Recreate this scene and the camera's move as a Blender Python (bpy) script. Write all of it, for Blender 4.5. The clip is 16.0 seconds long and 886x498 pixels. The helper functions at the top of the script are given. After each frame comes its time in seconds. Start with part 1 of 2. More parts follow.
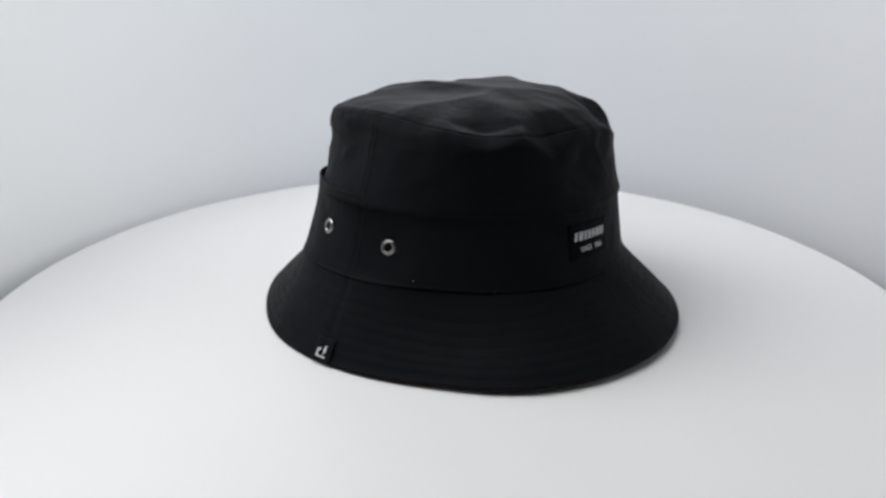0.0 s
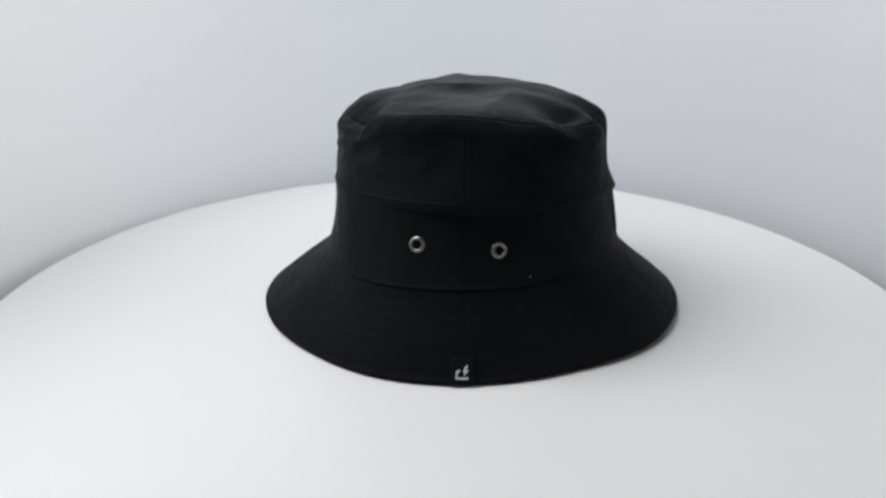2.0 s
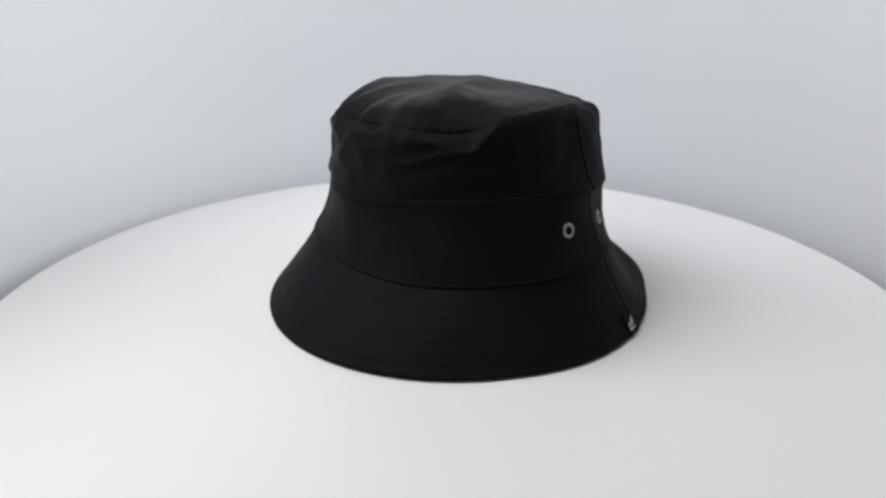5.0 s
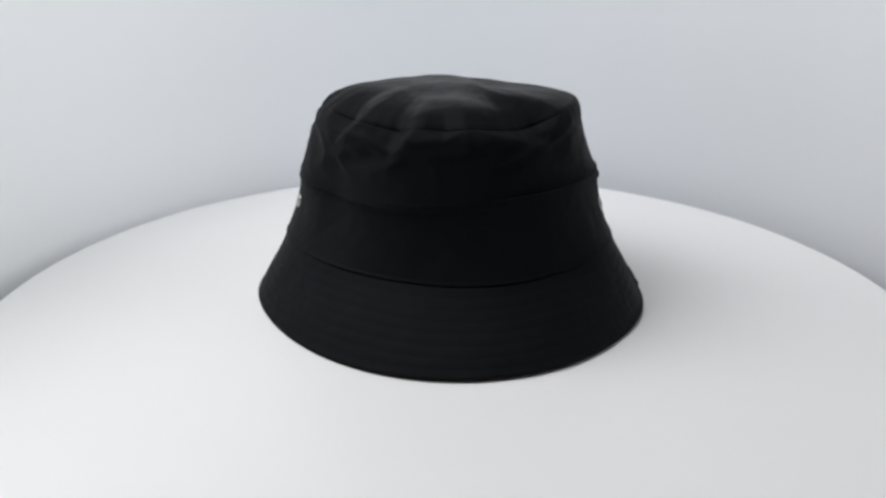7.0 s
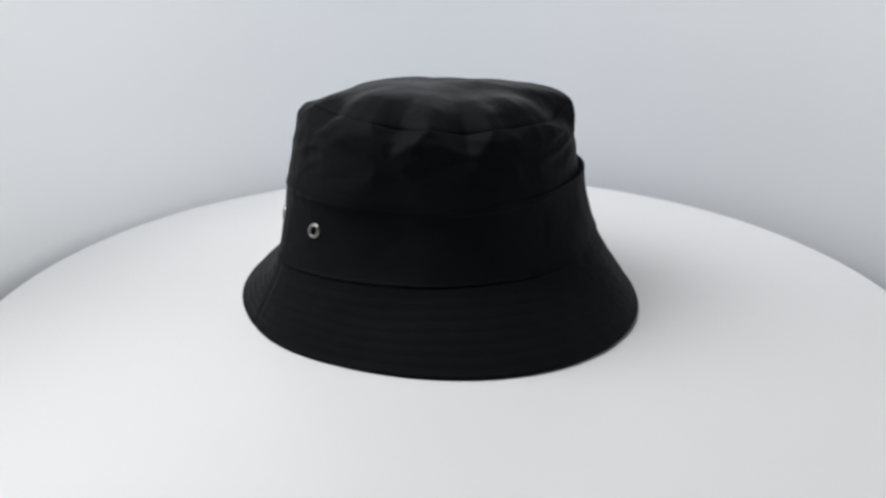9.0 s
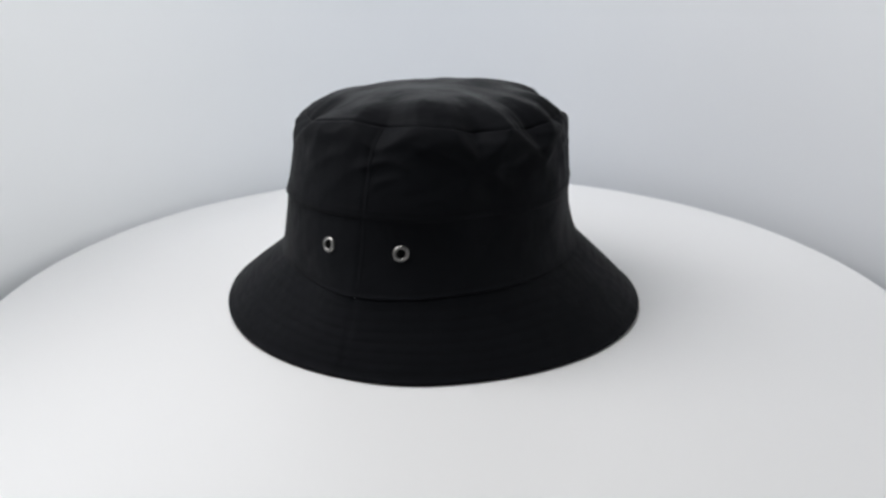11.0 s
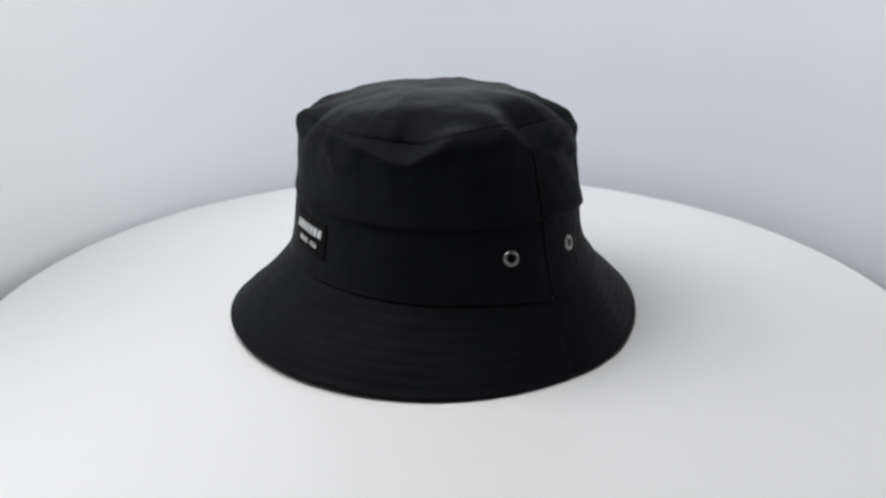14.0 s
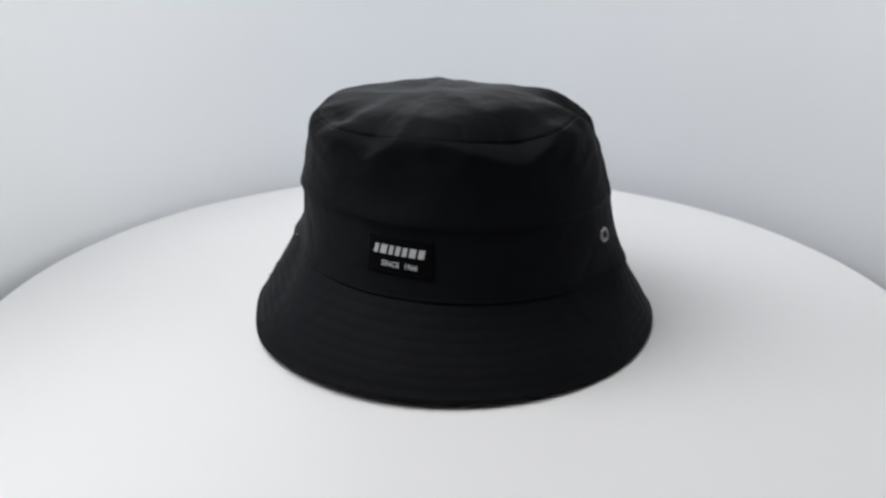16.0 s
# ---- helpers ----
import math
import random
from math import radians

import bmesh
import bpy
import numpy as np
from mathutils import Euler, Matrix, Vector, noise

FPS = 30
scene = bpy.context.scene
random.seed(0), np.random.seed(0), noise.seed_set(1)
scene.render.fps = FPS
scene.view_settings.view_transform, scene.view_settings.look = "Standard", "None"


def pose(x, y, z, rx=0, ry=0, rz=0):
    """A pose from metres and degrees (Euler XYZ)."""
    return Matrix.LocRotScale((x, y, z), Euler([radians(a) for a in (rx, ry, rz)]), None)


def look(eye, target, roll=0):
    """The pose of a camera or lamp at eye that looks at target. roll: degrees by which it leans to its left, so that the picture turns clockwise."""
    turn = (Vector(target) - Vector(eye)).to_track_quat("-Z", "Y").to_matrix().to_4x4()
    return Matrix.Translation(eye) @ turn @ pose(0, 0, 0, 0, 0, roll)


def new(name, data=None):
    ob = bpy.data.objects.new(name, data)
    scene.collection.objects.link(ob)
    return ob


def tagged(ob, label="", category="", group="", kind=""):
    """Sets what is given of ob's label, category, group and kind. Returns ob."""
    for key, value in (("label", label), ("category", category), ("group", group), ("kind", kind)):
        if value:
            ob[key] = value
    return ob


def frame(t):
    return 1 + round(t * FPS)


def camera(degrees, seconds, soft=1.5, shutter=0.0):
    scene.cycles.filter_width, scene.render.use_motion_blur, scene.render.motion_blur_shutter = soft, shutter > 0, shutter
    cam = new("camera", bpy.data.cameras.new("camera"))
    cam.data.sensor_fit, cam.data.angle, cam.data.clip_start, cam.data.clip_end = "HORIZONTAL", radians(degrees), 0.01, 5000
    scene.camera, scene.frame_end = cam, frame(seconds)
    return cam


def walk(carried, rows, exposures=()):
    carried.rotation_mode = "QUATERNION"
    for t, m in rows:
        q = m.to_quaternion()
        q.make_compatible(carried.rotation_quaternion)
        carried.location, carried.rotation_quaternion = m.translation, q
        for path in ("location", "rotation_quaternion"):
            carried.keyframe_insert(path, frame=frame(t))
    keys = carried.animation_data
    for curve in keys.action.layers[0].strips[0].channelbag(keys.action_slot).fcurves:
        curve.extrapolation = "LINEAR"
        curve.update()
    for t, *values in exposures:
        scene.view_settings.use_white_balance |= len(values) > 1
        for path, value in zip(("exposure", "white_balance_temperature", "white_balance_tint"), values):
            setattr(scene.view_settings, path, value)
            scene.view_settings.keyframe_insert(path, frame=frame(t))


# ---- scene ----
SPIN = 18.487                       # degrees a second, anticlockwise from above
HAT_X, HAT_Y = 0.009, -0.00675      # the hat stands a little off the turntable's axis

cam = camera(62.93, 16.0, soft=2.7)
EYE = Vector((0.0, -0.45, 0.1976))
AIM = Vector((math.sin(radians(-0.765)) * math.cos(radians(20.58)),
              math.cos(radians(-0.765)) * math.cos(radians(20.58)), -math.sin(radians(20.58))))
VIEW = look(EYE, EYE + AIM, 0.206)
walk(cam, [(0.0, VIEW), (16.0, VIEW)], exposures=[(0.0, 0.0), (16.0, 0.0)])
cam.data.dof.use_dof = True
cam.data.dof.focus_distance = 0.38
cam.data.dof.aperture_fstop = 11.0

# ---- light: a softbox overhead on the left, two that shine through the fabric backdrop from outside, and an added fill behind it ----
world = bpy.data.worlds.new("studio_world")
world.use_nodes = True
world.node_tree.nodes["Background"].inputs[0].default_value = (0.6, 0.65, 0.75, 1)
world.node_tree.nodes["Background"].inputs[1].default_value = 0.1
scene.world = world


def softbox(name, eye, target, size, watts, colour):
    lamp = bpy.data.lights.new(name, "AREA")
    lamp.shape, lamp.size, lamp.size_y = "RECTANGLE", size[0], size[1]
    lamp.energy, lamp.color = watts, colour
    ob = new(name, lamp)
    ob.matrix_world = look(eye, target)
    return ob


softbox("softbox_key", (-0.50, -0.04, 0.97), (-0.05, 0.0, 0.0), (0.8, 1.0), 12.7, (0.997, 0.996, 0.995))
softbox("softbox_west", (-1.12, 0.24, 0.32), (0.0, 0.05, 0.10), (0.9, 0.8), 10.7, (1.0, 0.998, 0.955))
softbox("softbox_east", (1.05, 0.15, 0.38), (0.0, 0.05, 0.10), (0.9, 0.8), 4.8, (0.99, 0.993, 0.99))
# added fill, unseen behind the backdrop, brightens and cools its middle
softbox("fill_north", (-0.10, 1.05, 0.40), (0.0, 0.05, 0.10), (0.9, 0.7), 8.9, (0.92, 0.96, 1.0))


# ---- materials ----
def material(name, base, rough, spec=0.5, metal=0.0):
    m = bpy.data.materials.new(name)
    m.use_nodes = True
    b = m.node_tree.nodes["Principled BSDF"]
    b.inputs["Base Color"].default_value = (*base, 1)
    b.inputs["Roughness"].default_value = rough
    b.inputs["Specular IOR Level"].default_value = spec
    b.inputs["Metallic"].default_value = metal
    return m, m.node_tree.nodes, m.node_tree.links, b


def mottle(nodes, links, target, scale, low, high, detail=4.0):
    """Noise between two values or colours into a socket."""
    geo = nodes.new("ShaderNodeTexCoord")
    tex = nodes.new("ShaderNodeTexNoise")
    tex.inputs["Scale"].default_value, tex.inputs["Detail"].default_value = scale, detail
    links.new(geo.outputs["Object"], tex.inputs["Vector"])
    ramp = nodes.new("ShaderNodeMix")
    if isinstance(low, tuple):
        ramp.data_type = "RGBA"
        ramp.inputs[6].default_value, ramp.inputs[7].default_value = (*low, 1), (*high, 1)
        links.new(tex.outputs["Fac"], ramp.inputs[0])
        links.new(ramp.outputs[2], target)
    else:
        ramp.inputs[2].default_value, ramp.inputs[3].default_value = low, high
        links.new(tex.outputs["Fac"], ramp.inputs[0])
        links.new(ramp.outputs[0], target)
    return tex


def relief(nodes, links, shader, parts):
    """Bump from noises: (scale, height in metres, detail)."""
    geo = nodes.new("ShaderNodeTexCoord")
    last = None
    for scale, height, detail in parts:
        tex = nodes.new("ShaderNodeTexNoise")
        tex.inputs["Scale"].default_value, tex.inputs["Detail"].default_value = scale, detail
        links.new(geo.outputs["Object"], tex.inputs["Vector"])
        bump = nodes.new("ShaderNodeBump")
        bump.inputs["Strength"].default_value, bump.inputs["Distance"].default_value = 1.0, height
        links.new(tex.outputs["Fac"], bump.inputs["Height"])
        if last:
            links.new(last.outputs["Normal"], bump.inputs["Normal"])
        last = bump
    links.new(last.outputs["Normal"], shader.inputs["Normal"])


def fabric_material(name, low, high, rough):
    m, n, l, b = material(name, low, rough, 0.021)
    mottle(n, l, b.inputs["Base Color"], 55.0, low, high, 6.0)
    mottle(n, l, b.inputs["Roughness"], 30.0, rough - 0.06, rough + 0.08)
    b.inputs["Sheen Weight"].default_value = 0.02
    b.inputs["Sheen Roughness"].default_value = 0.5
    relief(n, l, b, [(38.0, 0.0014, 3.0), (130.0, 0.0005, 3.0), (1500.0, 0.00012, 2.0)])
    return m


COTTON = fabric_material("black_cotton_twill", (0.0066, 0.0071, 0.0087), (0.0095, 0.0101, 0.0122), 0.52)
LINING = fabric_material("brown_black_lining", (0.024, 0.011, 0.007), (0.036, 0.017, 0.010), 0.8)
SATIN = fabric_material("black_woven_satin", (0.0026, 0.0027, 0.0034), (0.0040, 0.0041, 0.0050), 0.5)
THREAD = fabric_material("black_thread", (0.004, 0.004, 0.0045), (0.006, 0.006, 0.0065), 0.55)
m, n, l, b = material("white_woven_thread", (0.62, 0.63, 0.64), 0.7, 0.2)
mottle(n, l, b.inputs["Base Color"], 900.0, (0.5, 0.51, 0.52), (0.74, 0.75, 0.76))
WHITE_THREAD = m
m, n, l, b = material("dark_nickel", (0.33, 0.32, 0.31), 0.28, 0.5, 1.0)
mottle(n, l, b.inputs["Roughness"], 400.0, 0.2, 0.42)
NICKEL = m
# shade inside the eyelets, put into a near-black colour
m, n, l, b = material("eyelet_shade", (0.002, 0.002, 0.002), 0.9, 0.1)
HOLE_SHADE = m
m, n, l, b = material("white_acrylic", (0.81, 0.812, 0.822), 0.5, 0.35)
mottle(n, l, b.inputs["Base Color"], 5.0, (0.80, 0.802, 0.812), (0.825, 0.827, 0.837), 3.0)
mottle(n, l, b.inputs["Roughness"], 14.0, 0.42, 0.56)
ACRYLIC = m


def cloth(name, letting_through):
    """Pale tent cloth that lets a share of the light through."""
    m, n, l, b = material(name, (0.72, 0.735, 0.77), 0.85, 0.2)
    mottle(n, l, b.inputs["Base Color"], 2.5, (0.705, 0.722, 0.76), (0.74, 0.752, 0.782), 2.0)
    relief(n, l, b, [(9.0, 0.002, 2.0)])
    thin = n.new("ShaderNodeBsdfTranslucent")
    thin.inputs["Color"].default_value = (0.745, 0.768, 0.808, 1)
    blend = n.new("ShaderNodeMixShader")
    blend.inputs[0].default_value = letting_through
    l.new(b.outputs[0], blend.inputs[1])
    l.new(thin.outputs[0], blend.inputs[2])
    l.new(blend.outputs[0], n["Material Output"].inputs["Surface"])
    return m


BACKDROP = cloth("white_tent_cloth", 0.40)
m, n, l, b = material("studio_grey", (0.06, 0.06, 0.065), 0.9, 0.2)
mottle(n, l, b.inputs["Base Color"], 3.0, (0.10, 0.101, 0.106), (0.12, 0.121, 0.127))
STUDIO = m


# ---- mesh helpers ----
def mesh_object(name, verts, faces, mat, smooth=True):
    me = bpy.data.meshes.new(name)
    me.from_pydata([tuple(v) for v in verts], [], faces)
    me.materials.append(mat)
    if smooth:
        me.polygons.foreach_set("use_smooth", [True] * len(me.polygons))
    me.update()
    return new(name, me)


def part(name, verts, faces, mat, parent, label="", smooth=True):
    ob = mesh_object(name, verts, faces, mat, smooth)
    ob.parent = parent
    return tagged(ob, label)


def grid_faces(rows, cols, closed=True):
    """Faces of a sheet of rows x cols points, closed round the columns."""
    out = []
    for i in range(rows - 1):
        for j in range(cols if closed else cols - 1):
            k = (j + 1) % cols
            out.append((i * cols + j, i * cols + k, (i + 1) * cols + k, (i + 1) * cols + j))
    return out


# ---- the place ----
def build_backdrop():
    """A pale sweep: a round wall close behind the turntable that opens wide towards the camera."""
    radius, base, top, cove, deep = 0.325, -0.36, 0.228, 0.05, -0.52
    mouth = [(0.51, deep), (0.48, -0.38), (0.43, -0.22), (0.36, -0.08)]
    plan = [(x, y, 1.0, 0.0) for x, y in mouth]
    plan += [(radius * math.cos(a), radius * math.sin(a), math.cos(a), math.sin(a)) for a in np.linspace(0, math.pi, 65)]
    plan += [(-x, y, -1.0, 0.0) for x, y in reversed(mouth)]
    def strip(name, prof, mat, label):
        verts = [(x - nx * d, y - ny * d, z) for d, z in prof for x, y, nx, ny in plan]
        tagged(mesh_object(name, verts, grid_faces(len(prof), len(plan), False), mat), label, "backdrop", kind="structure")

    prof = [(cove * (1 - math.sin(a)), base + cove * (1 - math.cos(a))) for a in np.linspace(0, math.pi / 2, 9)]
    strip("backdrop", prof + [(0.0, z) for z in np.linspace(base + cove, top, 12)[1:]], BACKDROP, "pale blue-grey seamless curved fabric backdrop of a light tent")

    # added unseen board outside the tent's foot, blocks the lamps to darken the low cloth
    strip("shade_board", [(-0.030, base), (-0.030, -0.004), (-0.036, -0.004), (-0.036, base)], STUDIO, "added unseen dark board that keeps lamp light off the foot of the tent")

    def slab(name, x0, y0, z0, x1, y1, z1, mat, label, category):
        v = [(x, y, z) for z in (z0, z1) for x, y in ((x0, y0), (x1, y0), (x1, y1), (x0, y1))]
        f = [(3, 2, 1, 0), (4, 5, 6, 7), (0, 1, 5, 4), (1, 2, 6, 5), (2, 3, 7, 6), (3, 0, 4, 7)]
        tagged(mesh_object(name, v, f, mat, False), label, category, kind="structure")

    # added unseen room, dark so little light bounces onto hat front and low cloth
    high, x1, y0, y1 = 1.7, 1.8, -1.7, 1.3
    slab("floor", -x1, y0, base - 0.03, x1, y1, base, STUDIO, "added unseen dark grey floor under the turntable, cuts bounced light", "floor")
    slab("ceiling", -x1, y0, high, x1, y1, high + 0.03, STUDIO, "added unseen dark grey ceiling, cuts bounced light", "ceiling")
    for name, a, b, c, d in (("wall_south", -x1, y0, x1, y0 + 0.03), ("wall_north", -x1, y1 - 0.03, x1, y1),
                             ("wall_west", -x1, y0 + 0.03, -x1 + 0.03, y1 - 0.03), ("wall_east", x1 - 0.03, y0 + 0.03, x1, y1 - 0.03)):
        slab(name, a, b, base, c, d, high, STUDIO, "added unseen dark grey wall, cuts bounced light", "wall")


def lathe(prof, cols):
    verts = [(d * math.cos(2 * math.pi * j / cols), d * math.sin(2 * math.pi * j / cols), z) for d, z in prof for j in range(cols)]
    faces = [tuple(reversed(f)) for f in grid_faces(len(prof), cols)]
    return verts, faces + [tuple(range(cols)), tuple(reversed(range((len(prof) - 1) * cols, len(prof) * cols)))]


def build_turntable():
    table = tagged(new("turntable"), "round white turntable with a smooth plain top", "turntable")
    radius, thick, r = 0.2946, 0.025, 0.0015
    prof = [(0.0005, 0.0)] + [(x, 0.0) for x in np.linspace(0.03, radius - r, 10)]
    prof += [(radius - r + r * math.sin(a), -r + r * math.cos(a)) for a in np.linspace(0, math.pi / 2, 6)[1:]]
    prof += [(radius, -thick + 0.001), (radius - 0.001, -thick), (0.0005, -thick)]
    part("platter", *lathe(prof, 256), ACRYLIC, table, "thin round white platter")
    part("base", *lathe([(0.12, -thick - 0.0005), (0.17, -thick - 0.0005), (0.175, -thick - 0.006), (0.18, -0.355), (0.176, -0.36), (0.12, -0.36)], 96), STUDIO, table, "dark round base under the platter")
    return table


# ---- the hat: slightly crushed oval rings, as waves round the centre ----
BRIM_R = (0.1300, 0.00199, -0.00015, 0.00309, -0.00331, -0.00068, 0.00005, -0.00072, 0.00066, 0.00034, 0.0)
BRIM_Z = (0.0007, 0.00014, -0.00201, 0.00041, -0.00139)
SEAM_R = (0.09856, 0.0009, -0.00032, 0.00199, 0.00556, -0.00139, -0.00161)
MID_R = (0.09216, 0.00368, -0.00032, 0.00284, 0.00584, -0.00236, -0.00009)
BAND_R = (0.09046, 0.00338, 0.00057, 0.00103, 0.00424, -0.00064, 0.00039)
HIGH_R = (0.08524, 0.00352, 0.00081, 0.00043, 0.00202, -0.0001, 0.00179)
TOP_R = (0.0839, 0.00289, -0.00056, 0.0015, -0.00031, -0.00025, 0.00119, 0.00219, 0.00127)
SEAM_Z = (0.04007, -0.00072, -0.0023, -0.00072, 0.00167, 0.0, -0.00089)
BAND_Z = (0.08372, -0.00137, -0.00184, 0.00008, 0.00193, -0.00047, 0.00008)
TOP_Z = (0.1236, -0.0012, -0.00144, 0.0004, 0.00316, 0.00011, -0.00025, -0.00074, 0.00032)
SIDES = (45.2, -129.3)              # where the two side seams run

# folds pressed into the crown's upper edge: angle, half widths before and after it in degrees, height share of the lower tip, depth in mm
DENTS = ((-85, 12, 12, 0.80, 3.0), (-58, 12, 12, 0.66, 5.0), (1.0, 27, 13, 0.68, 7.0), (47, 10, 12, 0.70, 5.5), (28, 9, 9, 0.84, 2.0),
         (85, 9, 13, 0.60, 6.0), (115, 13, 9, 0.58, 6.0), (137, 7, 7, 0.86, 2.5), (-180, 25, 9, 0.68, 6.5), (-110, 8, 8, 0.88, 1.5))
# thin creases of the crown's wall: angle and height share at both ends, height in mm
CREASES = ((-36, 0.82, -24, 0.22, 0.8), (57, 0.60, 69, 0.86, 0.8), (51, 0.20, 69, 0.31, 0.6), (85, 0.52, 94, 0.34, 0.7), (94, 0.34, 105, 0.36, 0.7),
           (97, 0.97, 92, 0.60, 0.9), (119, 0.97, 114, 0.62, 0.8), (150, 0.80, 163, 0.45, 0.5), (-150, 0.30, -138, 0.62, 0.5), (20, 0.35, 33, 0.62, 0.5),
           (-112, 0.32, -96, 0.40, 0.4), (-70, 0.86, -78, 0.60, 0.5))


def waves(c, a):
    s = c[0]
    for k in range(1, (len(c) + 1) // 2):
        s += c[2 * k - 1] * math.cos(k * a) + c[2 * k] * math.sin(k * a)
    return s


def gap(a, degrees):
    """Signed degrees from an angle to a."""
    return (math.degrees(a) - degrees + 180) % 360 - 180


def bell(x):
    return math.exp(-x * x)


def through_three(a, b, c, v):
    bent = a * (1 - v) * (1 - 2 * v) + 4 * b * v * (1 - v) + c * v * (2 * v - 1)
    return 0.65 * bent + 0.35 * (a + (c - a) * v)


def band_swell(a):
    """Where the crown's foot bulges or is pressed in."""
    return 0.0022 * bell(gap(a, 122) / 12) - 0.0018 * bell(gap(a, 86) / 9) - 0.0020 * bell(gap(a, 163) / 12)


def band_radius(a):
    return waves(BAND_R, a) - 0.0042 * bell(gap(a, 90) / 14) + 0.5 * band_swell(a)


def band_share(a, z):
    z0, z1 = waves(SEAM_Z, a), waves(BAND_Z, a)
    return (z - z0) / (z1 - z0)


def seam_radius(a):
    return waves(SEAM_R, a) + 0.0060 * bell(gap(a, 47) / 14) + 0.0016 * bell(gap(a, 64) / 10) + 0.0016 * bell(gap(a, 39) / 9) - 0.0024 * bell(gap(a, 180) / 16) - 0.0032 * bell(gap(a, -100) / 13)


def band_point(a, v, off=0.0):
    r = -0.0024 * bell(gap(a, 90) / 13) * math.sin(math.pi * v) + through_three(seam_radius(a), waves(MID_R, a) + band_swell(a), band_radius(a), v)
    # pressed in round two of the eyelets
    r -= (0.0030 * bell(gap(a, -118) / 11) + 0.0026 * bell(gap(a, 67) / 12)) * math.sin(math.pi * min(max(v, 0.0), 1.0))
    z0, z1 = waves(SEAM_Z, a), waves(BAND_Z, a)
    p = Vector((math.cos(a), math.sin(a), 0.0))
    r += 0.0006 * noise.noise(Vector((p.x * 2.2, p.y * 2.2, v * 1.5))) + off - 0.0006
    r -= 0.0004 * max(0.0, 1 - abs(noise.noise(Vector((p.x * 3.1 + v * 0.9, p.y * 3.1 - v * 0.7, 7.0)))) * 4) * math.sin(math.pi * min(max(v, 0.0), 1.0))
    return Vector((r * p.x, r * p.y, z0 + (z1 - z0) * v))


def on_band(a0, u, z, off):
    """A point of the band's face, u metres along it from the angle a0 (degrees), at the height z."""
    a = radians(a0) + u / 0.0925
    return band_point(a, band_share(a, z), off)


def soft_max0(x, k=0.045):
    """max(x, 0) with a rounded corner."""
    return x if x > 8 * k else k * math.log1p(math.exp(x / k))


def fold(a, v):
    """How far the folds press the crown in at a height share, in mm."""
    s = 0.0
    for d, before, after, tip, deep in DENTS:
        x = gap(a, d)
        w = before if x < 0 else after
        x = math.sqrt(x * x + 0.02 * w * w) - 0.14 * w
        if x < 2 * w:
            s += deep * soft_max0((v - tip) / (1 - tip) - x / w, 0.03)
    return s


def crease(a, v):
    """How far the thin creases stand out at an angle and height share, in metres."""
    s, y = 0.0, 40.0 * v
    for a0, v0, a1, v1, high in CREASES:
        x, dx, dy = 1.48 * gap(a, a0), 1.48 * (a1 - a0), 40.0 * (v1 - v0)
        if abs(x) > 45:
            continue
        along = (x * dx + (y - 40.0 * v0) * dy) / (dx * dx + dy * dy)
        near = min(max(along, 0.0), 1.0)
        d = math.hypot(x - near * dx, y - 40.0 * v0 - near * dy)
        s += 0.001 * high * math.exp(-math.sqrt(d * d + 0.3) / 1.9) * (0.35 + 0.65 * math.sin(math.pi * near))
    return s


def side_point(a, v, off=0.0, folds=1.0):
    """The crown's upper wall: v from the band's top (0) to the top seam (1)."""
    z0, z1 = waves(BAND_Z, a), waves(TOP_Z, a)
    r = through_three(band_radius(a), waves(HIGH_R, a) - 0.0018 * bell(gap(a, 90) / 14) - 0.0034 * bell(gap(a, -45) / 12) - 0.0022 * bell(gap(a, -140) / 12), waves(TOP_R, a), v) - 0.0002 * bell(v / 0.15)
    up = min(max(v, 0), 1)
    c = Vector((math.cos(a) * 2.6, math.sin(a) * 2.6, v * 2.0))
    r += (0.0010 * noise.noise(c) + 0.0009 * noise.noise(c * 2.3)) * up
    # crumpled cloth at the back and over the side seam
    crush = 0.35 + bell(gap(a, 88) / 45) + 0.5 * bell(gap(a, 170) / 25)
    ridge = 1.0 - abs(noise.noise(Vector((c.x * 1.5 + v, c.y * 1.5, v * 3.4)))) * 2.2
    r += 0.0021 * crush * (ridge - 0.55) * math.sin(math.pi * (0.12 + 0.76 * up)) * up ** 0.5 * folds
    f = fold(a, v) * 0.0014 * folds
    r += off - f - 0.0032 * min(max((v - 0.80) / 0.20, 0.0), 1.0) ** 2
    r += crease(a, v) * folds
    # small puckers along the top seam
    r += 0.0010 * noise.noise(Vector((math.cos(a) * 13, math.sin(a) * 13, 2.0 + v))) * math.exp(-abs(1 - v) * 6.0) * folds
    # the upper edge sinks over the two long folds
    sink = (bell(gap(a, 6) / 12) + bell(gap(a, 172) / 13)) * up ** 3
    r -= 0.0022 * sink
    z1 += 0.0014 * bell(gap(a, 92) / 16) + 0.0014 * bell(gap(a, 31) / 9) + 0.0010 * bell(gap(a, 62) / 14) - 0.0020 * sink
    return Vector((r * math.cos(a), r * math.sin(a), z0 + (z1 - z0) * v - 0.42 * f * up))


DOME = 0.0115


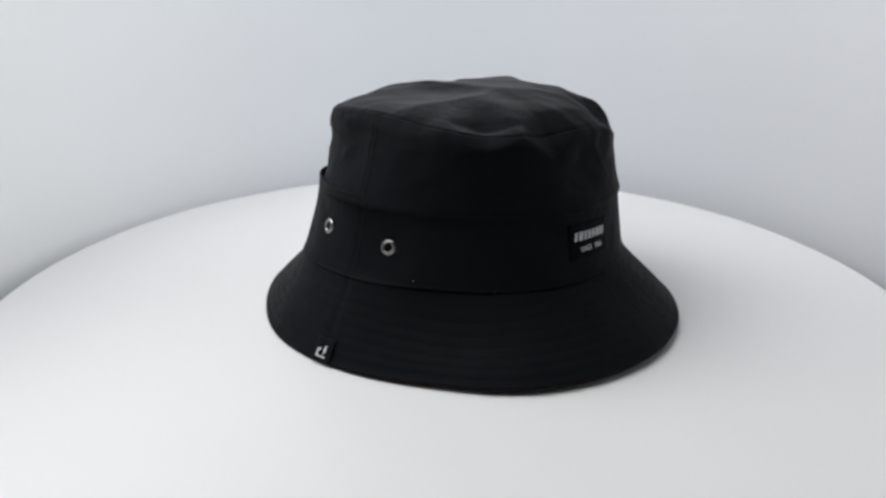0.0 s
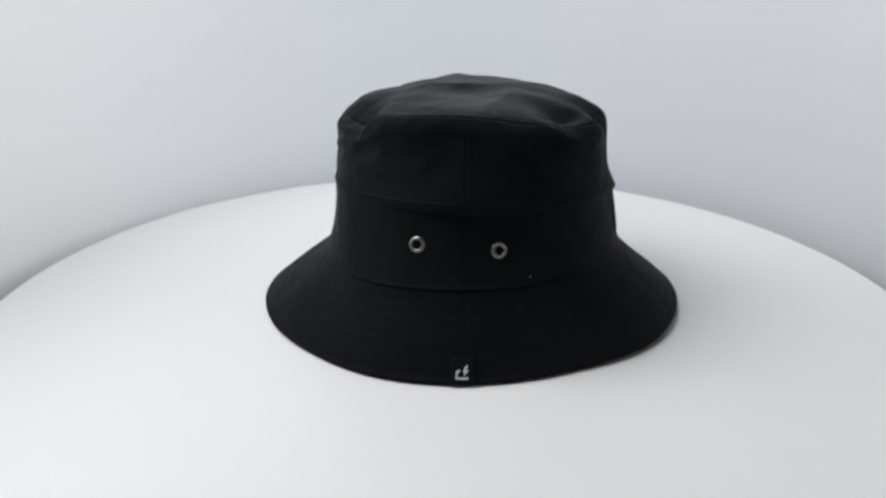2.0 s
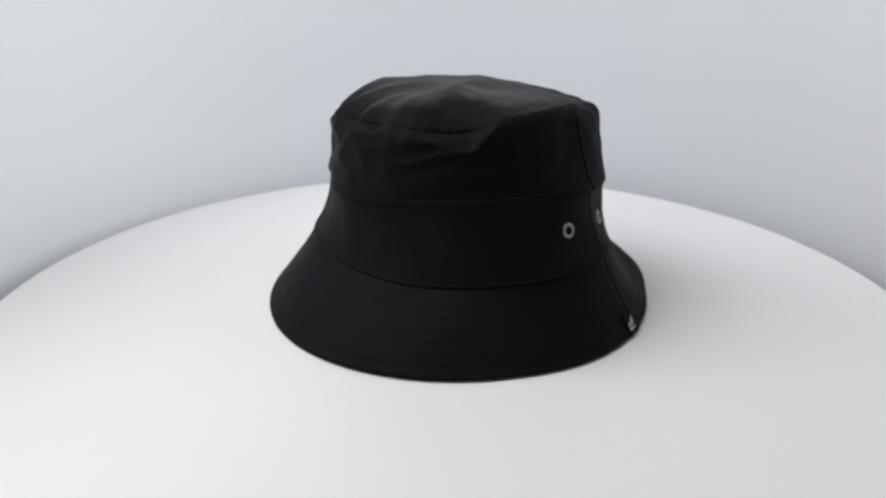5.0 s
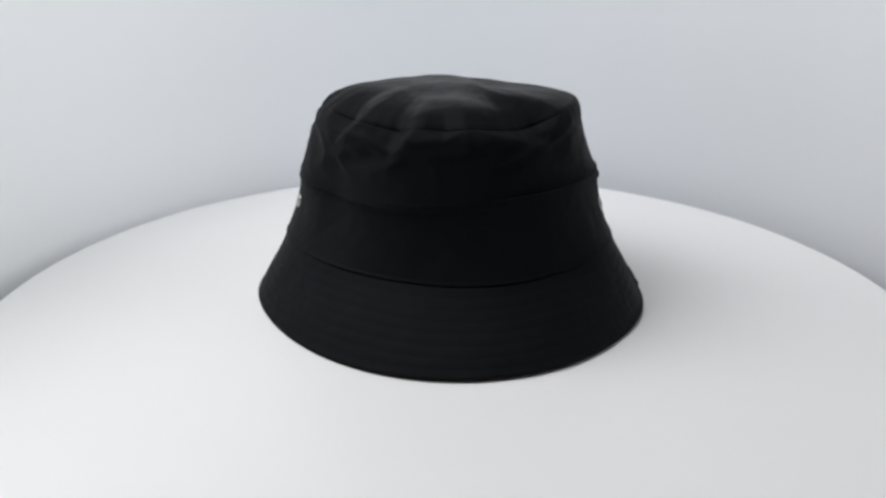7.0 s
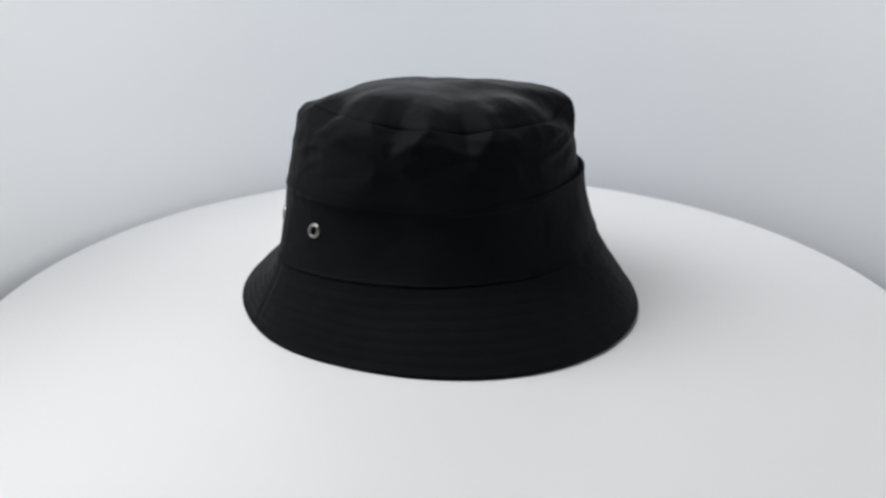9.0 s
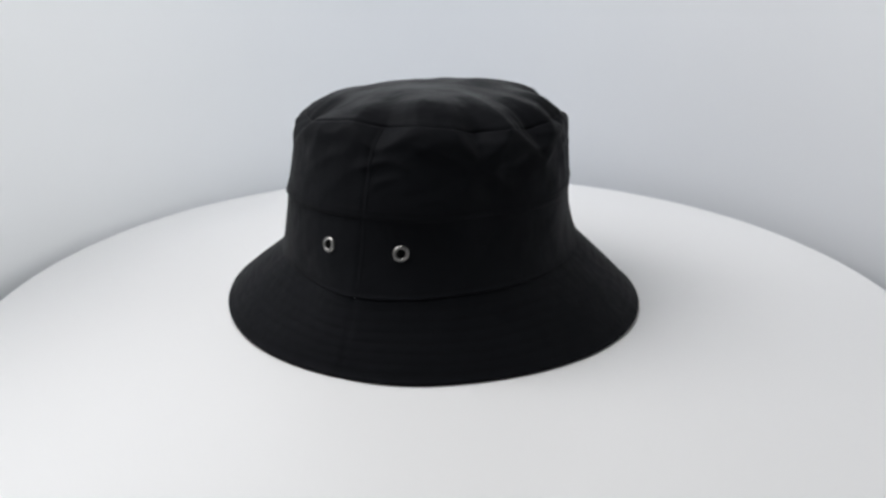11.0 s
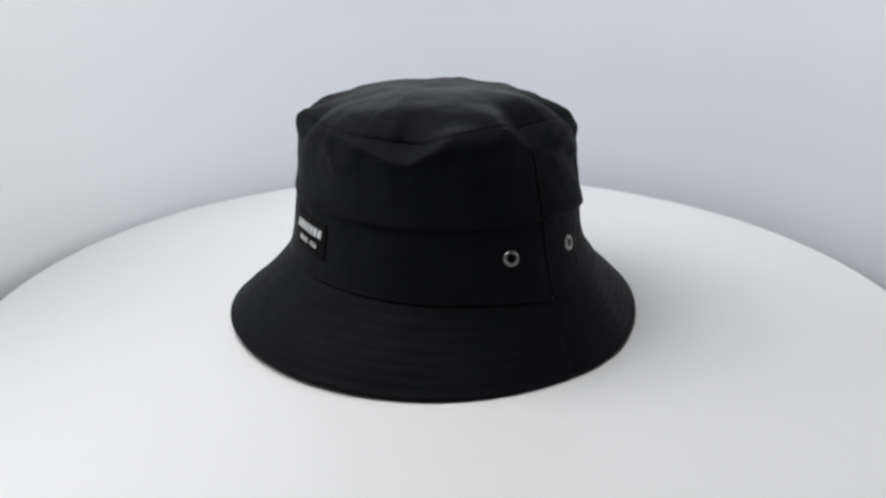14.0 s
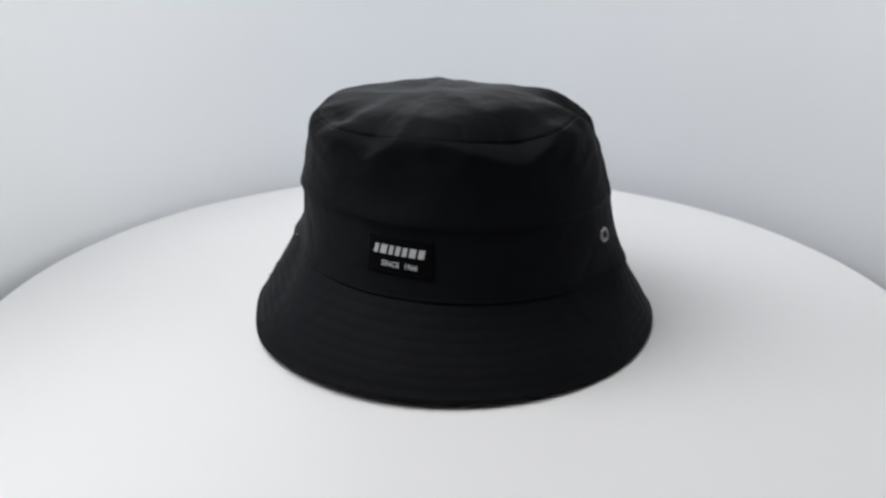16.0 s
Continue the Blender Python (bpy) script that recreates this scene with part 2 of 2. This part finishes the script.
def top_point(a, s):
    """The crown's soft top: s from the seam (0) to the middle (1)."""
    e, even = side_point(a, 1.0), side_point(a, 1.0, 0.0, 0.0)
    mid = Vector((0.003, 0.0, 0.1236 + DOME))
    near = math.exp(-s * 7.0)
    p = even.lerp(mid, s) + (e - even) * near
    rise = 1 - (1 - s) ** 3.8
    p.z = (even.z + (e.z - even.z) * near) * (1 - rise) + mid.z * rise
    p.z -= 4.2 * (even.xy.length - e.xy.length) * s * math.exp(-s * 8.0)
    c = Vector((p.x * 20, p.y * 20, 3.0))
    p.z += (0.0014 * noise.noise(c) + 0.0009 * noise.noise(c * 2.3)) * min(1.0, 4 * s)
    ridge = 1.0 - abs(noise.noise(Vector((p.x * 17 + 4, p.y * 30, 1.0)))) * 2.0
    p.z += 0.0016 * (ridge - 0.5) * min(1.0, 4 * s)
    # soft high and low places of the stuffed crown: x, y, spread, height
    for x, y, w, h in ((0.072, 0.016, 0.014, -0.0022), (0.030, 0.055, 0.026, 0.0025), (-0.048, 0.042, 0.022, 0.0028), (0.008, -0.068, 0.020, -0.0050), (0.055, 0.060, 0.012, -0.0022), (0.014, 0.012, 0.024, 0.0014)):
        p.z += h * bell((p.x - x) / w) * bell((p.y - y) / w) * min(1.0, 8 * s)
    # one long crease across the top, from fold to fold
    d = abs(p.y + 0.004 - 0.011 * math.sin(55 * p.x + 3.4))
    p.z += 0.0036 * math.exp(-math.sqrt(d * d + 0.000004) / 0.010) * min(1.0, 6 * s) * bell((p.x + 0.028) / 0.052)
    return p


STITCH_ROWS = (0.13, 0.27, 0.41, 0.55, 0.69, 0.82, 0.94)


def brim_point(a, v, off=0.0):
    """The brim's upper face: v from the crown seam (0) to the edge (1)."""
    r0, z0 = seam_radius(a) - 0.0005, waves(SEAM_Z, a) - 0.0004
    r1 = waves(BRIM_R, a) + 0.0018 * bell(gap(a, 60) / 15) - 0.0018 * bell(gap(a, -98) / 14)
    r1 -= 0.0015 * bell(gap(a, -170) / 14) + 0.0015 * bell(gap(a, -56) / 19)
    z1 = soft_max0(waves(BRIM_Z, a) - 0.0002, 0.0006) + 0.0032
    r = r0 + (r1 - r0) * v
    z = z0 + (z1 - z0) * v
    arch = math.sin(math.pi * v) * (0.0012 * v - 0.0018 * (1 - v))
    c = Vector((math.cos(a) * 1.6, math.sin(a) * 1.6, v * 1.2))
    arch -= (0.0046 * bell(gap(a, -97) / 20) + 0.0018 * bell(gap(a, 82) / 12) + 0.0015 * bell(gap(a, 42) / 11) + 0.0018 * bell(gap(a, -160) / 12)
             - 0.0015 * bell(gap(a, 112) / 14) - 0.0010 * bell(gap(a, 173) / 10)) * math.sin(math.pi * v) * (1 - 0.5 * v)
    z += arch + 0.0012 * noise.noise(c) * math.sin(math.pi * v)
    lift = 0.00021 * sum(-bell((v - s) / 0.028) for s in STITCH_ROWS)
    for d in SIDES:
        lift -= 0.0005 * bell(gap(a, d) / 0.8) - 0.00015 * bell((abs(gap(a, d)) - 2.2) / 1.2)
    lift += off
    return Vector(((r + 0.7 * lift) * math.cos(a), (r + 0.7 * lift) * math.sin(a), z + 0.7 * lift))


def sheet(fn, rows, cols, shares):
    verts = [fn(2 * math.pi * j / cols, v) for v in shares for j in range(cols)]
    return verts, grid_faces(len(shares), cols)


def add_thickness(ob, t):
    s = ob.modifiers.new("thickness", "SOLIDIFY")
    s.thickness, s.offset = t, -1.0


def seam_dip(a):
    return -0.0006 * sum(bell(gap(a, d) / 0.6) for d in SIDES) + 0.0001 * sum(bell((abs(gap(a, d)) - 2.0) / 1.2) for d in SIDES)


def stitch_line(path, count, length, thick):
    """Short raised stitches along a closed or open path: path(share) gives a point and its outward way."""
    verts, faces = [], []
    for i in range(count):
        s0, s1 = i / count, (i + length) / count
        (p, n), (q, m) = path(s0), path(s1)
        along = (q - p).normalized()
        side = along.cross(n).normalized() * thick
        k = len(verts)
        mid, up = (p + q) / 2, n * thick
        verts += [p, mid + side, q, mid - side, mid + up * 1.1]
        faces += [(k, k + 1, k + 4), (k + 1, k + 2, k + 4), (k + 2, k + 3, k + 4), (k + 3, k, k + 4)]
    return verts, faces


def build_hat():
    hat = tagged(new("bucket_hat"), "black cotton bucket hat with metal eyelets on the turntable", "hat")
    cols = 480

    # brim: upper face, rolled edge, underside
    verts, faces = [], []
    shares = [i / 90 for i in range(91)]
    for v in shares:
        verts += [brim_point(2 * math.pi * j / cols, v) for j in range(cols)]
    for k in range(1, 6):
        b = math.pi * k / 5
        for j in range(cols):
            a = 2 * math.pi * j / cols
            p = brim_point(a, 1.0)
            out = Vector((math.cos(a), math.sin(a), 0)) * (0.0012 * math.sin(b))
            verts.append(p + out - Vector((0, 0, 0.0015 * (1 - math.cos(b)))))
    for v in (0.97, 0.9, 0.75, 0.5, 0.25, 0.0):
        verts += [brim_point(2 * math.pi * j / cols, v) - Vector((0, 0, 0.0030)) for j in range(cols)]
    rows = len(verts) // cols
    part("brim", verts, [tuple(reversed(f)) for f in grid_faces(rows, cols)], COTTON, hat, "wide sloping brim with rows of stitching")

    # lining edge that peeps out under the rolled brim edge
    def edge(a, k):
        p, b = brim_point(a, 1.0), 2 * math.pi * k / 8
        grow = 1 + 0.0008 * math.cos(b) / p.xy.length
        return Vector((p.x * grow, p.y * grow, p.z - 0.0030 + 0.0006 * math.sin(b)))
    v, f = [edge(2 * math.pi * j / cols, k) for k in range(9) for j in range(cols)], grid_faces(9, cols)
    part("brim_binding", v, f, LINING, hat, "thin dark brown lining edge under the brim")

    # band round the crown
    shares = [0.0, 0.01, 0.03] + [i / 24 for i in range(1, 24)] + [0.97, 0.99, 1.0]

    def band(a, v):
        lip = 0.0001 * bell((v - 1) / 0.04) + 0.0006 * bell(v / 0.03)
        flap = 0.0019 * bell(gap(a, 186) / 20) * max(0.0, (v - 0.55) / 0.45) ** 2
        lip += 0.0008 * bell(gap(a, -143) / 13) * bell((v - 1) / 0.3)
        return band_point(a, v, 0.0006 + lip + flap + seam_dip(a))
    ob = part("band", *sheet(band, 0, cols, shares), COTTON, hat, "black fabric band round the crown")
    add_thickness(ob, 0.0014)

    # crown wall and top
    def wall(a, v):
        return side_point(a, v, seam_dip(a) - 0.0020 * bell(gap(a, 186) / 21) * bell(v / 0.22) - 0.0003 * bell((v - 1) / 0.02))
    shares = [-0.12, -0.05] + [i / 40 for i in range(40)] + [0.985, 1.0]
    ob = part("crown_side", *sheet(wall, 0, cols, shares), COTTON, hat, "upper crown wall with soft creases")
    add_thickness(ob, 0.0012)

    def roof(a, s):
        p = top_point(a, s)
        if s < 0.08:
            p -= Vector((math.cos(a), math.sin(a), 0)) * 0.0003 * bell(s / 0.02)
            p.z += 0.0003 * bell((s - 0.03) / 0.015)
        return p
    shares = [0.0, 0.01, 0.02, 0.03, 0.045, 0.06] + [0.08 + 0.9 * i / 40 for i in range(41)]
    verts, faces = sheet(roof, 0, cols, shares)
    verts.append(top_point(0.0, 1.0))
    last = (len(shares) - 1) * cols
    faces += [(last + j, last + (j + 1) % cols, len(verts) - 1) for j in range(cols)]
    ob = part("crown_top", verts, faces, COTTON, hat, "soft rumpled crown top")
    add_thickness(ob, 0.0012)

    # raised side seams
    for d in SIDES:
        verts, faces = [], []
        fns = [(band_point, i / 16, 0.0007) for i in range(17)] + [(side_point, 0.02 + 0.96 * i / 20, 0.0002) for i in range(21)]
        for fn, v, off in fns:
            for dd, o in ((0.15, 0.0), (0.35, 0.00015), (1.3, 0.00015), (1.6, -0.0003)):
                verts.append(fn(radians(d + dd), v, off + o))
        part("side_seam", verts, grid_faces(len(fns), 4, False), COTTON, hat)

    # rows of stitches
    for s in STITCH_ROWS:
        def path(x, s=s):
            a = 2 * math.pi * x
            return brim_point(a, s, 0.0001), Vector((0.6 * math.cos(a), 0.6 * math.sin(a), 0.8))
        part("stitching", *stitch_line(path, 280, 0.7, 0.00022), THREAD, hat)
    for fn, s, off in ((band_point, 0.06, 0.0009), (band_point, 0.965, 0.0010)):
        def path(x, fn=fn, s=s, off=off):
            a = 2 * math.pi * x
            return fn(a, s, off), Vector((math.cos(a), math.sin(a), 0))
        part("stitching", *stitch_line(path, 260, 0.7, 0.0002), THREAD, hat)

    # eyelets
    for d, z in ((-145.0, 0.0654), (-118.3, 0.0618), (57.5, 0.0617), (33.6, 0.0619)):
        a = radians(d)
        p = on_band(d, 0, z, 0.0006)
        e1 = (on_band(d, 0.003, z, 0.0006) - on_band(d, -0.003, z, 0.0006)).normalized()
        e2 = (on_band(d, 0, z + 0.003, 0.0006) - on_band(d, 0, z - 0.003, 0.0006)).normalized()
        nn = e1.cross(e2).normalized()
        verts = []
        for dist, h in ((0.0024, -0.0006), (0.0024, 0.0003), (0.0026, 0.0008), (0.0030, 0.00105), (0.0037, 0.0009), (0.0043, 0.0004), (0.0044, -0.0004)):
            for j in range(36):
                b = 2 * math.pi * j / 36
                verts.append(p + (e1 * math.cos(b) + e2 * math.sin(b)) * dist + nn * h)
        ring = part("eyelet", verts, grid_faces(7, 36), NICKEL, hat, "dark nickel eyelet ring")
        # closed black disc in the ring, painted as the hole's shade
        verts = [p + (e1 * math.cos(2 * math.pi * j / 24) + e2 * math.sin(2 * math.pi * j / 24)) * 0.0025 + nn * 0.00012 for j in range(24)]
        verts += [q - nn * 0.0003 for q in verts]
        faces = [tuple(range(24)), tuple(reversed(range(24, 48)))] + [(j, (j + 1) % 24, 24 + (j + 1) % 24, 24 + j) for j in range(24)]
        part("eyelet_shade_disc", verts, faces, HOLE_SHADE, ring, "near-black disc for the shade in the eyelet hole", False)

    build_label(hat)
    build_tag(hat)

    # a speck of lint beside one eyelet
    p = on_band(-108.0, 0, 0.0470, 0.0012)
    v = [p + Vector(q) * 0.0004 for q in ((1, 0, 0), (-1, 0.4, 0), (0, 1, 0.3), (0, -1, -0.3), (0, 0, 1), (0.2, 0, -1))]
    part("lint", v, [(0, 2, 4), (2, 1, 4), (1, 3, 4), (3, 0, 4), (2, 0, 5), (1, 2, 5), (3, 1, 5), (0, 3, 5)], WHITE_THREAD, hat, "tiny white speck of lint", False)
    return hat


def build_label(hat):
    """The woven patch on the band's front, a little aslant."""
    mid, half, zt, zb, lean = -41.7, 0.0187, 0.0712, 0.0512, -0.055

    def at(u, z, off):
        return on_band(mid, u, z + lean * u, off)
    cols, rows = 33, 13
    verts = []
    for lay in (0.0012, 0.0004):
        for i in range(rows):
            for j in range(cols):
                verts.append(at(-half + 2 * half * j / (cols - 1), zb + (zt - zb) * i / (rows - 1), lay))
    faces = grid_faces(rows, cols, False)
    k = rows * cols
    faces += [tuple(reversed([i + k for i in f])) for f in faces]
    rim = list(range(cols)) + [i * cols + cols - 1 for i in range(1, rows)] + [(rows - 1) * cols + j for j in range(cols - 2, -1, -1)] + [i * cols for i in range(rows - 2, 0, -1)]
    faces += [(rim[i], rim[i] + k, rim[(i + 1) % len(rim)] + k, rim[(i + 1) % len(rim)]) for i in range(len(rim))]
    patch = part("woven_label", verts, faces, SATIN, hat, "black woven label with white marks")

    def bar(u0, u1, z0, z1, slant):
        v, n = [], 5
        for off in (0.0015, 0.0010):
            for z in (z0, z1):
                for i in range(n):
                    v.append(at(u0 + (u1 - u0) * i / (n - 1) + slant * (z - z0), z, off))
        top = [(i, i + 1, n + i + 1, n + i) for i in range(n - 1)]
        f = top + [tuple(reversed([q + 2 * n for q in t])) for t in top]
        rim = list(range(n)) + list(range(2 * n - 1, n - 1, -1))
        f += [(rim[i], rim[i] + 2 * n, rim[(i + 1) % (2 * n)] + 2 * n, rim[(i + 1) % (2 * n)]) for i in range(2 * n)]
        part("label_bar", v, f, WHITE_THREAD, patch, "plain white woven bar", False)

    # the maker's name as seven plain bars
    left = -0.0149
    for w in (0.0036, 0.0049, 0.0036, 0.0039, 0.0039, 0.0049, 0.0047):
        bar(left, left + w - 0.0014, 0.0618, 0.0664, 0.2)
        left += w

    # the line under it
    curve = bpy.data.curves.new("label_text", "FONT")
    curve.body, curve.size, curve.align_x, curve.extrude, curve.offset = "SINCE  1966", 0.0039, "CENTER", 0.0003, 0.00003
    curve.space_character = 1.12
    text = new("label_text", curve)
    bpy.context.view_layer.update()
    me = bpy.data.meshes.new_from_object(text.evaluated_get(bpy.context.evaluated_depsgraph_get()))
    bpy.data.objects.remove(text)
    xs = [q.co.x for q in me.vertices]
    wide = max(xs) - min(xs)
    for q in me.vertices:
        q.co = at((q.co.x - (max(xs) + min(xs)) / 2) * 0.0198 / wide, 0.0555 + q.co.y, 0.0013 + q.co.z)
    me.materials.clear()
    me.materials.append(WHITE_THREAD)
    ob = new("label_text", me)
    ob.parent = patch
    tagged(ob, "small white woven lettering")


def build_tag(hat):
    """A small loop folded over the brim's edge."""
    mid, half = radians(-129.2), 0.0062

    def at(u, v, off):
        return brim_point(mid + u / 0.123, v, off)
    prof = [(0.78 + 0.22 * i / 8, 0.0011) for i in range(9)]
    cols = 9
    verts = [at(-half + 2 * half * j / (cols - 1), v, off) for v, off in prof for j in range(cols)]
    for k in range(1, 5):
        b = math.pi * k / 4
        for j in range(cols):
            a = mid + (-half + 2 * half * j / (cols - 1)) / 0.123
            p = brim_point(a, 1.0, 0.0011)
            verts.append(p + Vector((math.cos(a), math.sin(a), 0)) * 0.0016 * math.sin(b) - Vector((0, 0, 0.0018 * (1 - math.cos(b)))))
    rows = len(verts) // cols
    ob = part("brim_tag", verts, [tuple(reversed(f)) for f in grid_faces(rows, cols, False)], COTTON, hat, "small black fabric tag folded over the brim edge")
    add_thickness(ob, 0.0006)

    def shape(points):
        v = [at(u * 0.85 - 0.0005, 0.935 + (w - 0.875) * 0.85, off) for off in (0.0018, 0.0012) for u, w in points]
        k = len(points)
        f = [tuple(reversed(range(k))), tuple(range(k, 2 * k))] + [(i, (i + 1) % k, k + (i + 1) % k, k + i) for i in range(k)]
        part("tag_mark", v, f, WHITE_THREAD, ob, "plain white woven shape", False)
    shape([(-0.0040, 0.86), (-0.0016, 0.835), (-0.0016, 0.865), (-0.0028, 0.88), (-0.0028, 0.945), (-0.0040, 0.965)])
    shape([(-0.0040, 0.965), (-0.0028, 0.94), (0.0034, 0.94), (0.0034, 0.965)])
    shape([(0.0016, 0.80), (0.0032, 0.785), (0.0022, 0.85), (0.0036, 0.85), (0.0008, 0.92), (0.0012, 0.868), (0.0000, 0.868)])


build_backdrop()
TURNTABLE = build_turntable()
HAT = build_hat()


def motions():
    """The turntable carries the hat round at a steady pace."""
    spin, carry = [], []
    for i in range(33):
        t = i * 0.5
        turn = pose(0, 0, 0, 0, 0, SPIN * t)
        spin.append((t, turn))
        carry.append((t, turn @ pose(HAT_X, HAT_Y, 0)))
    walk(TURNTABLE, spin)
    walk(HAT, carry)


motions()
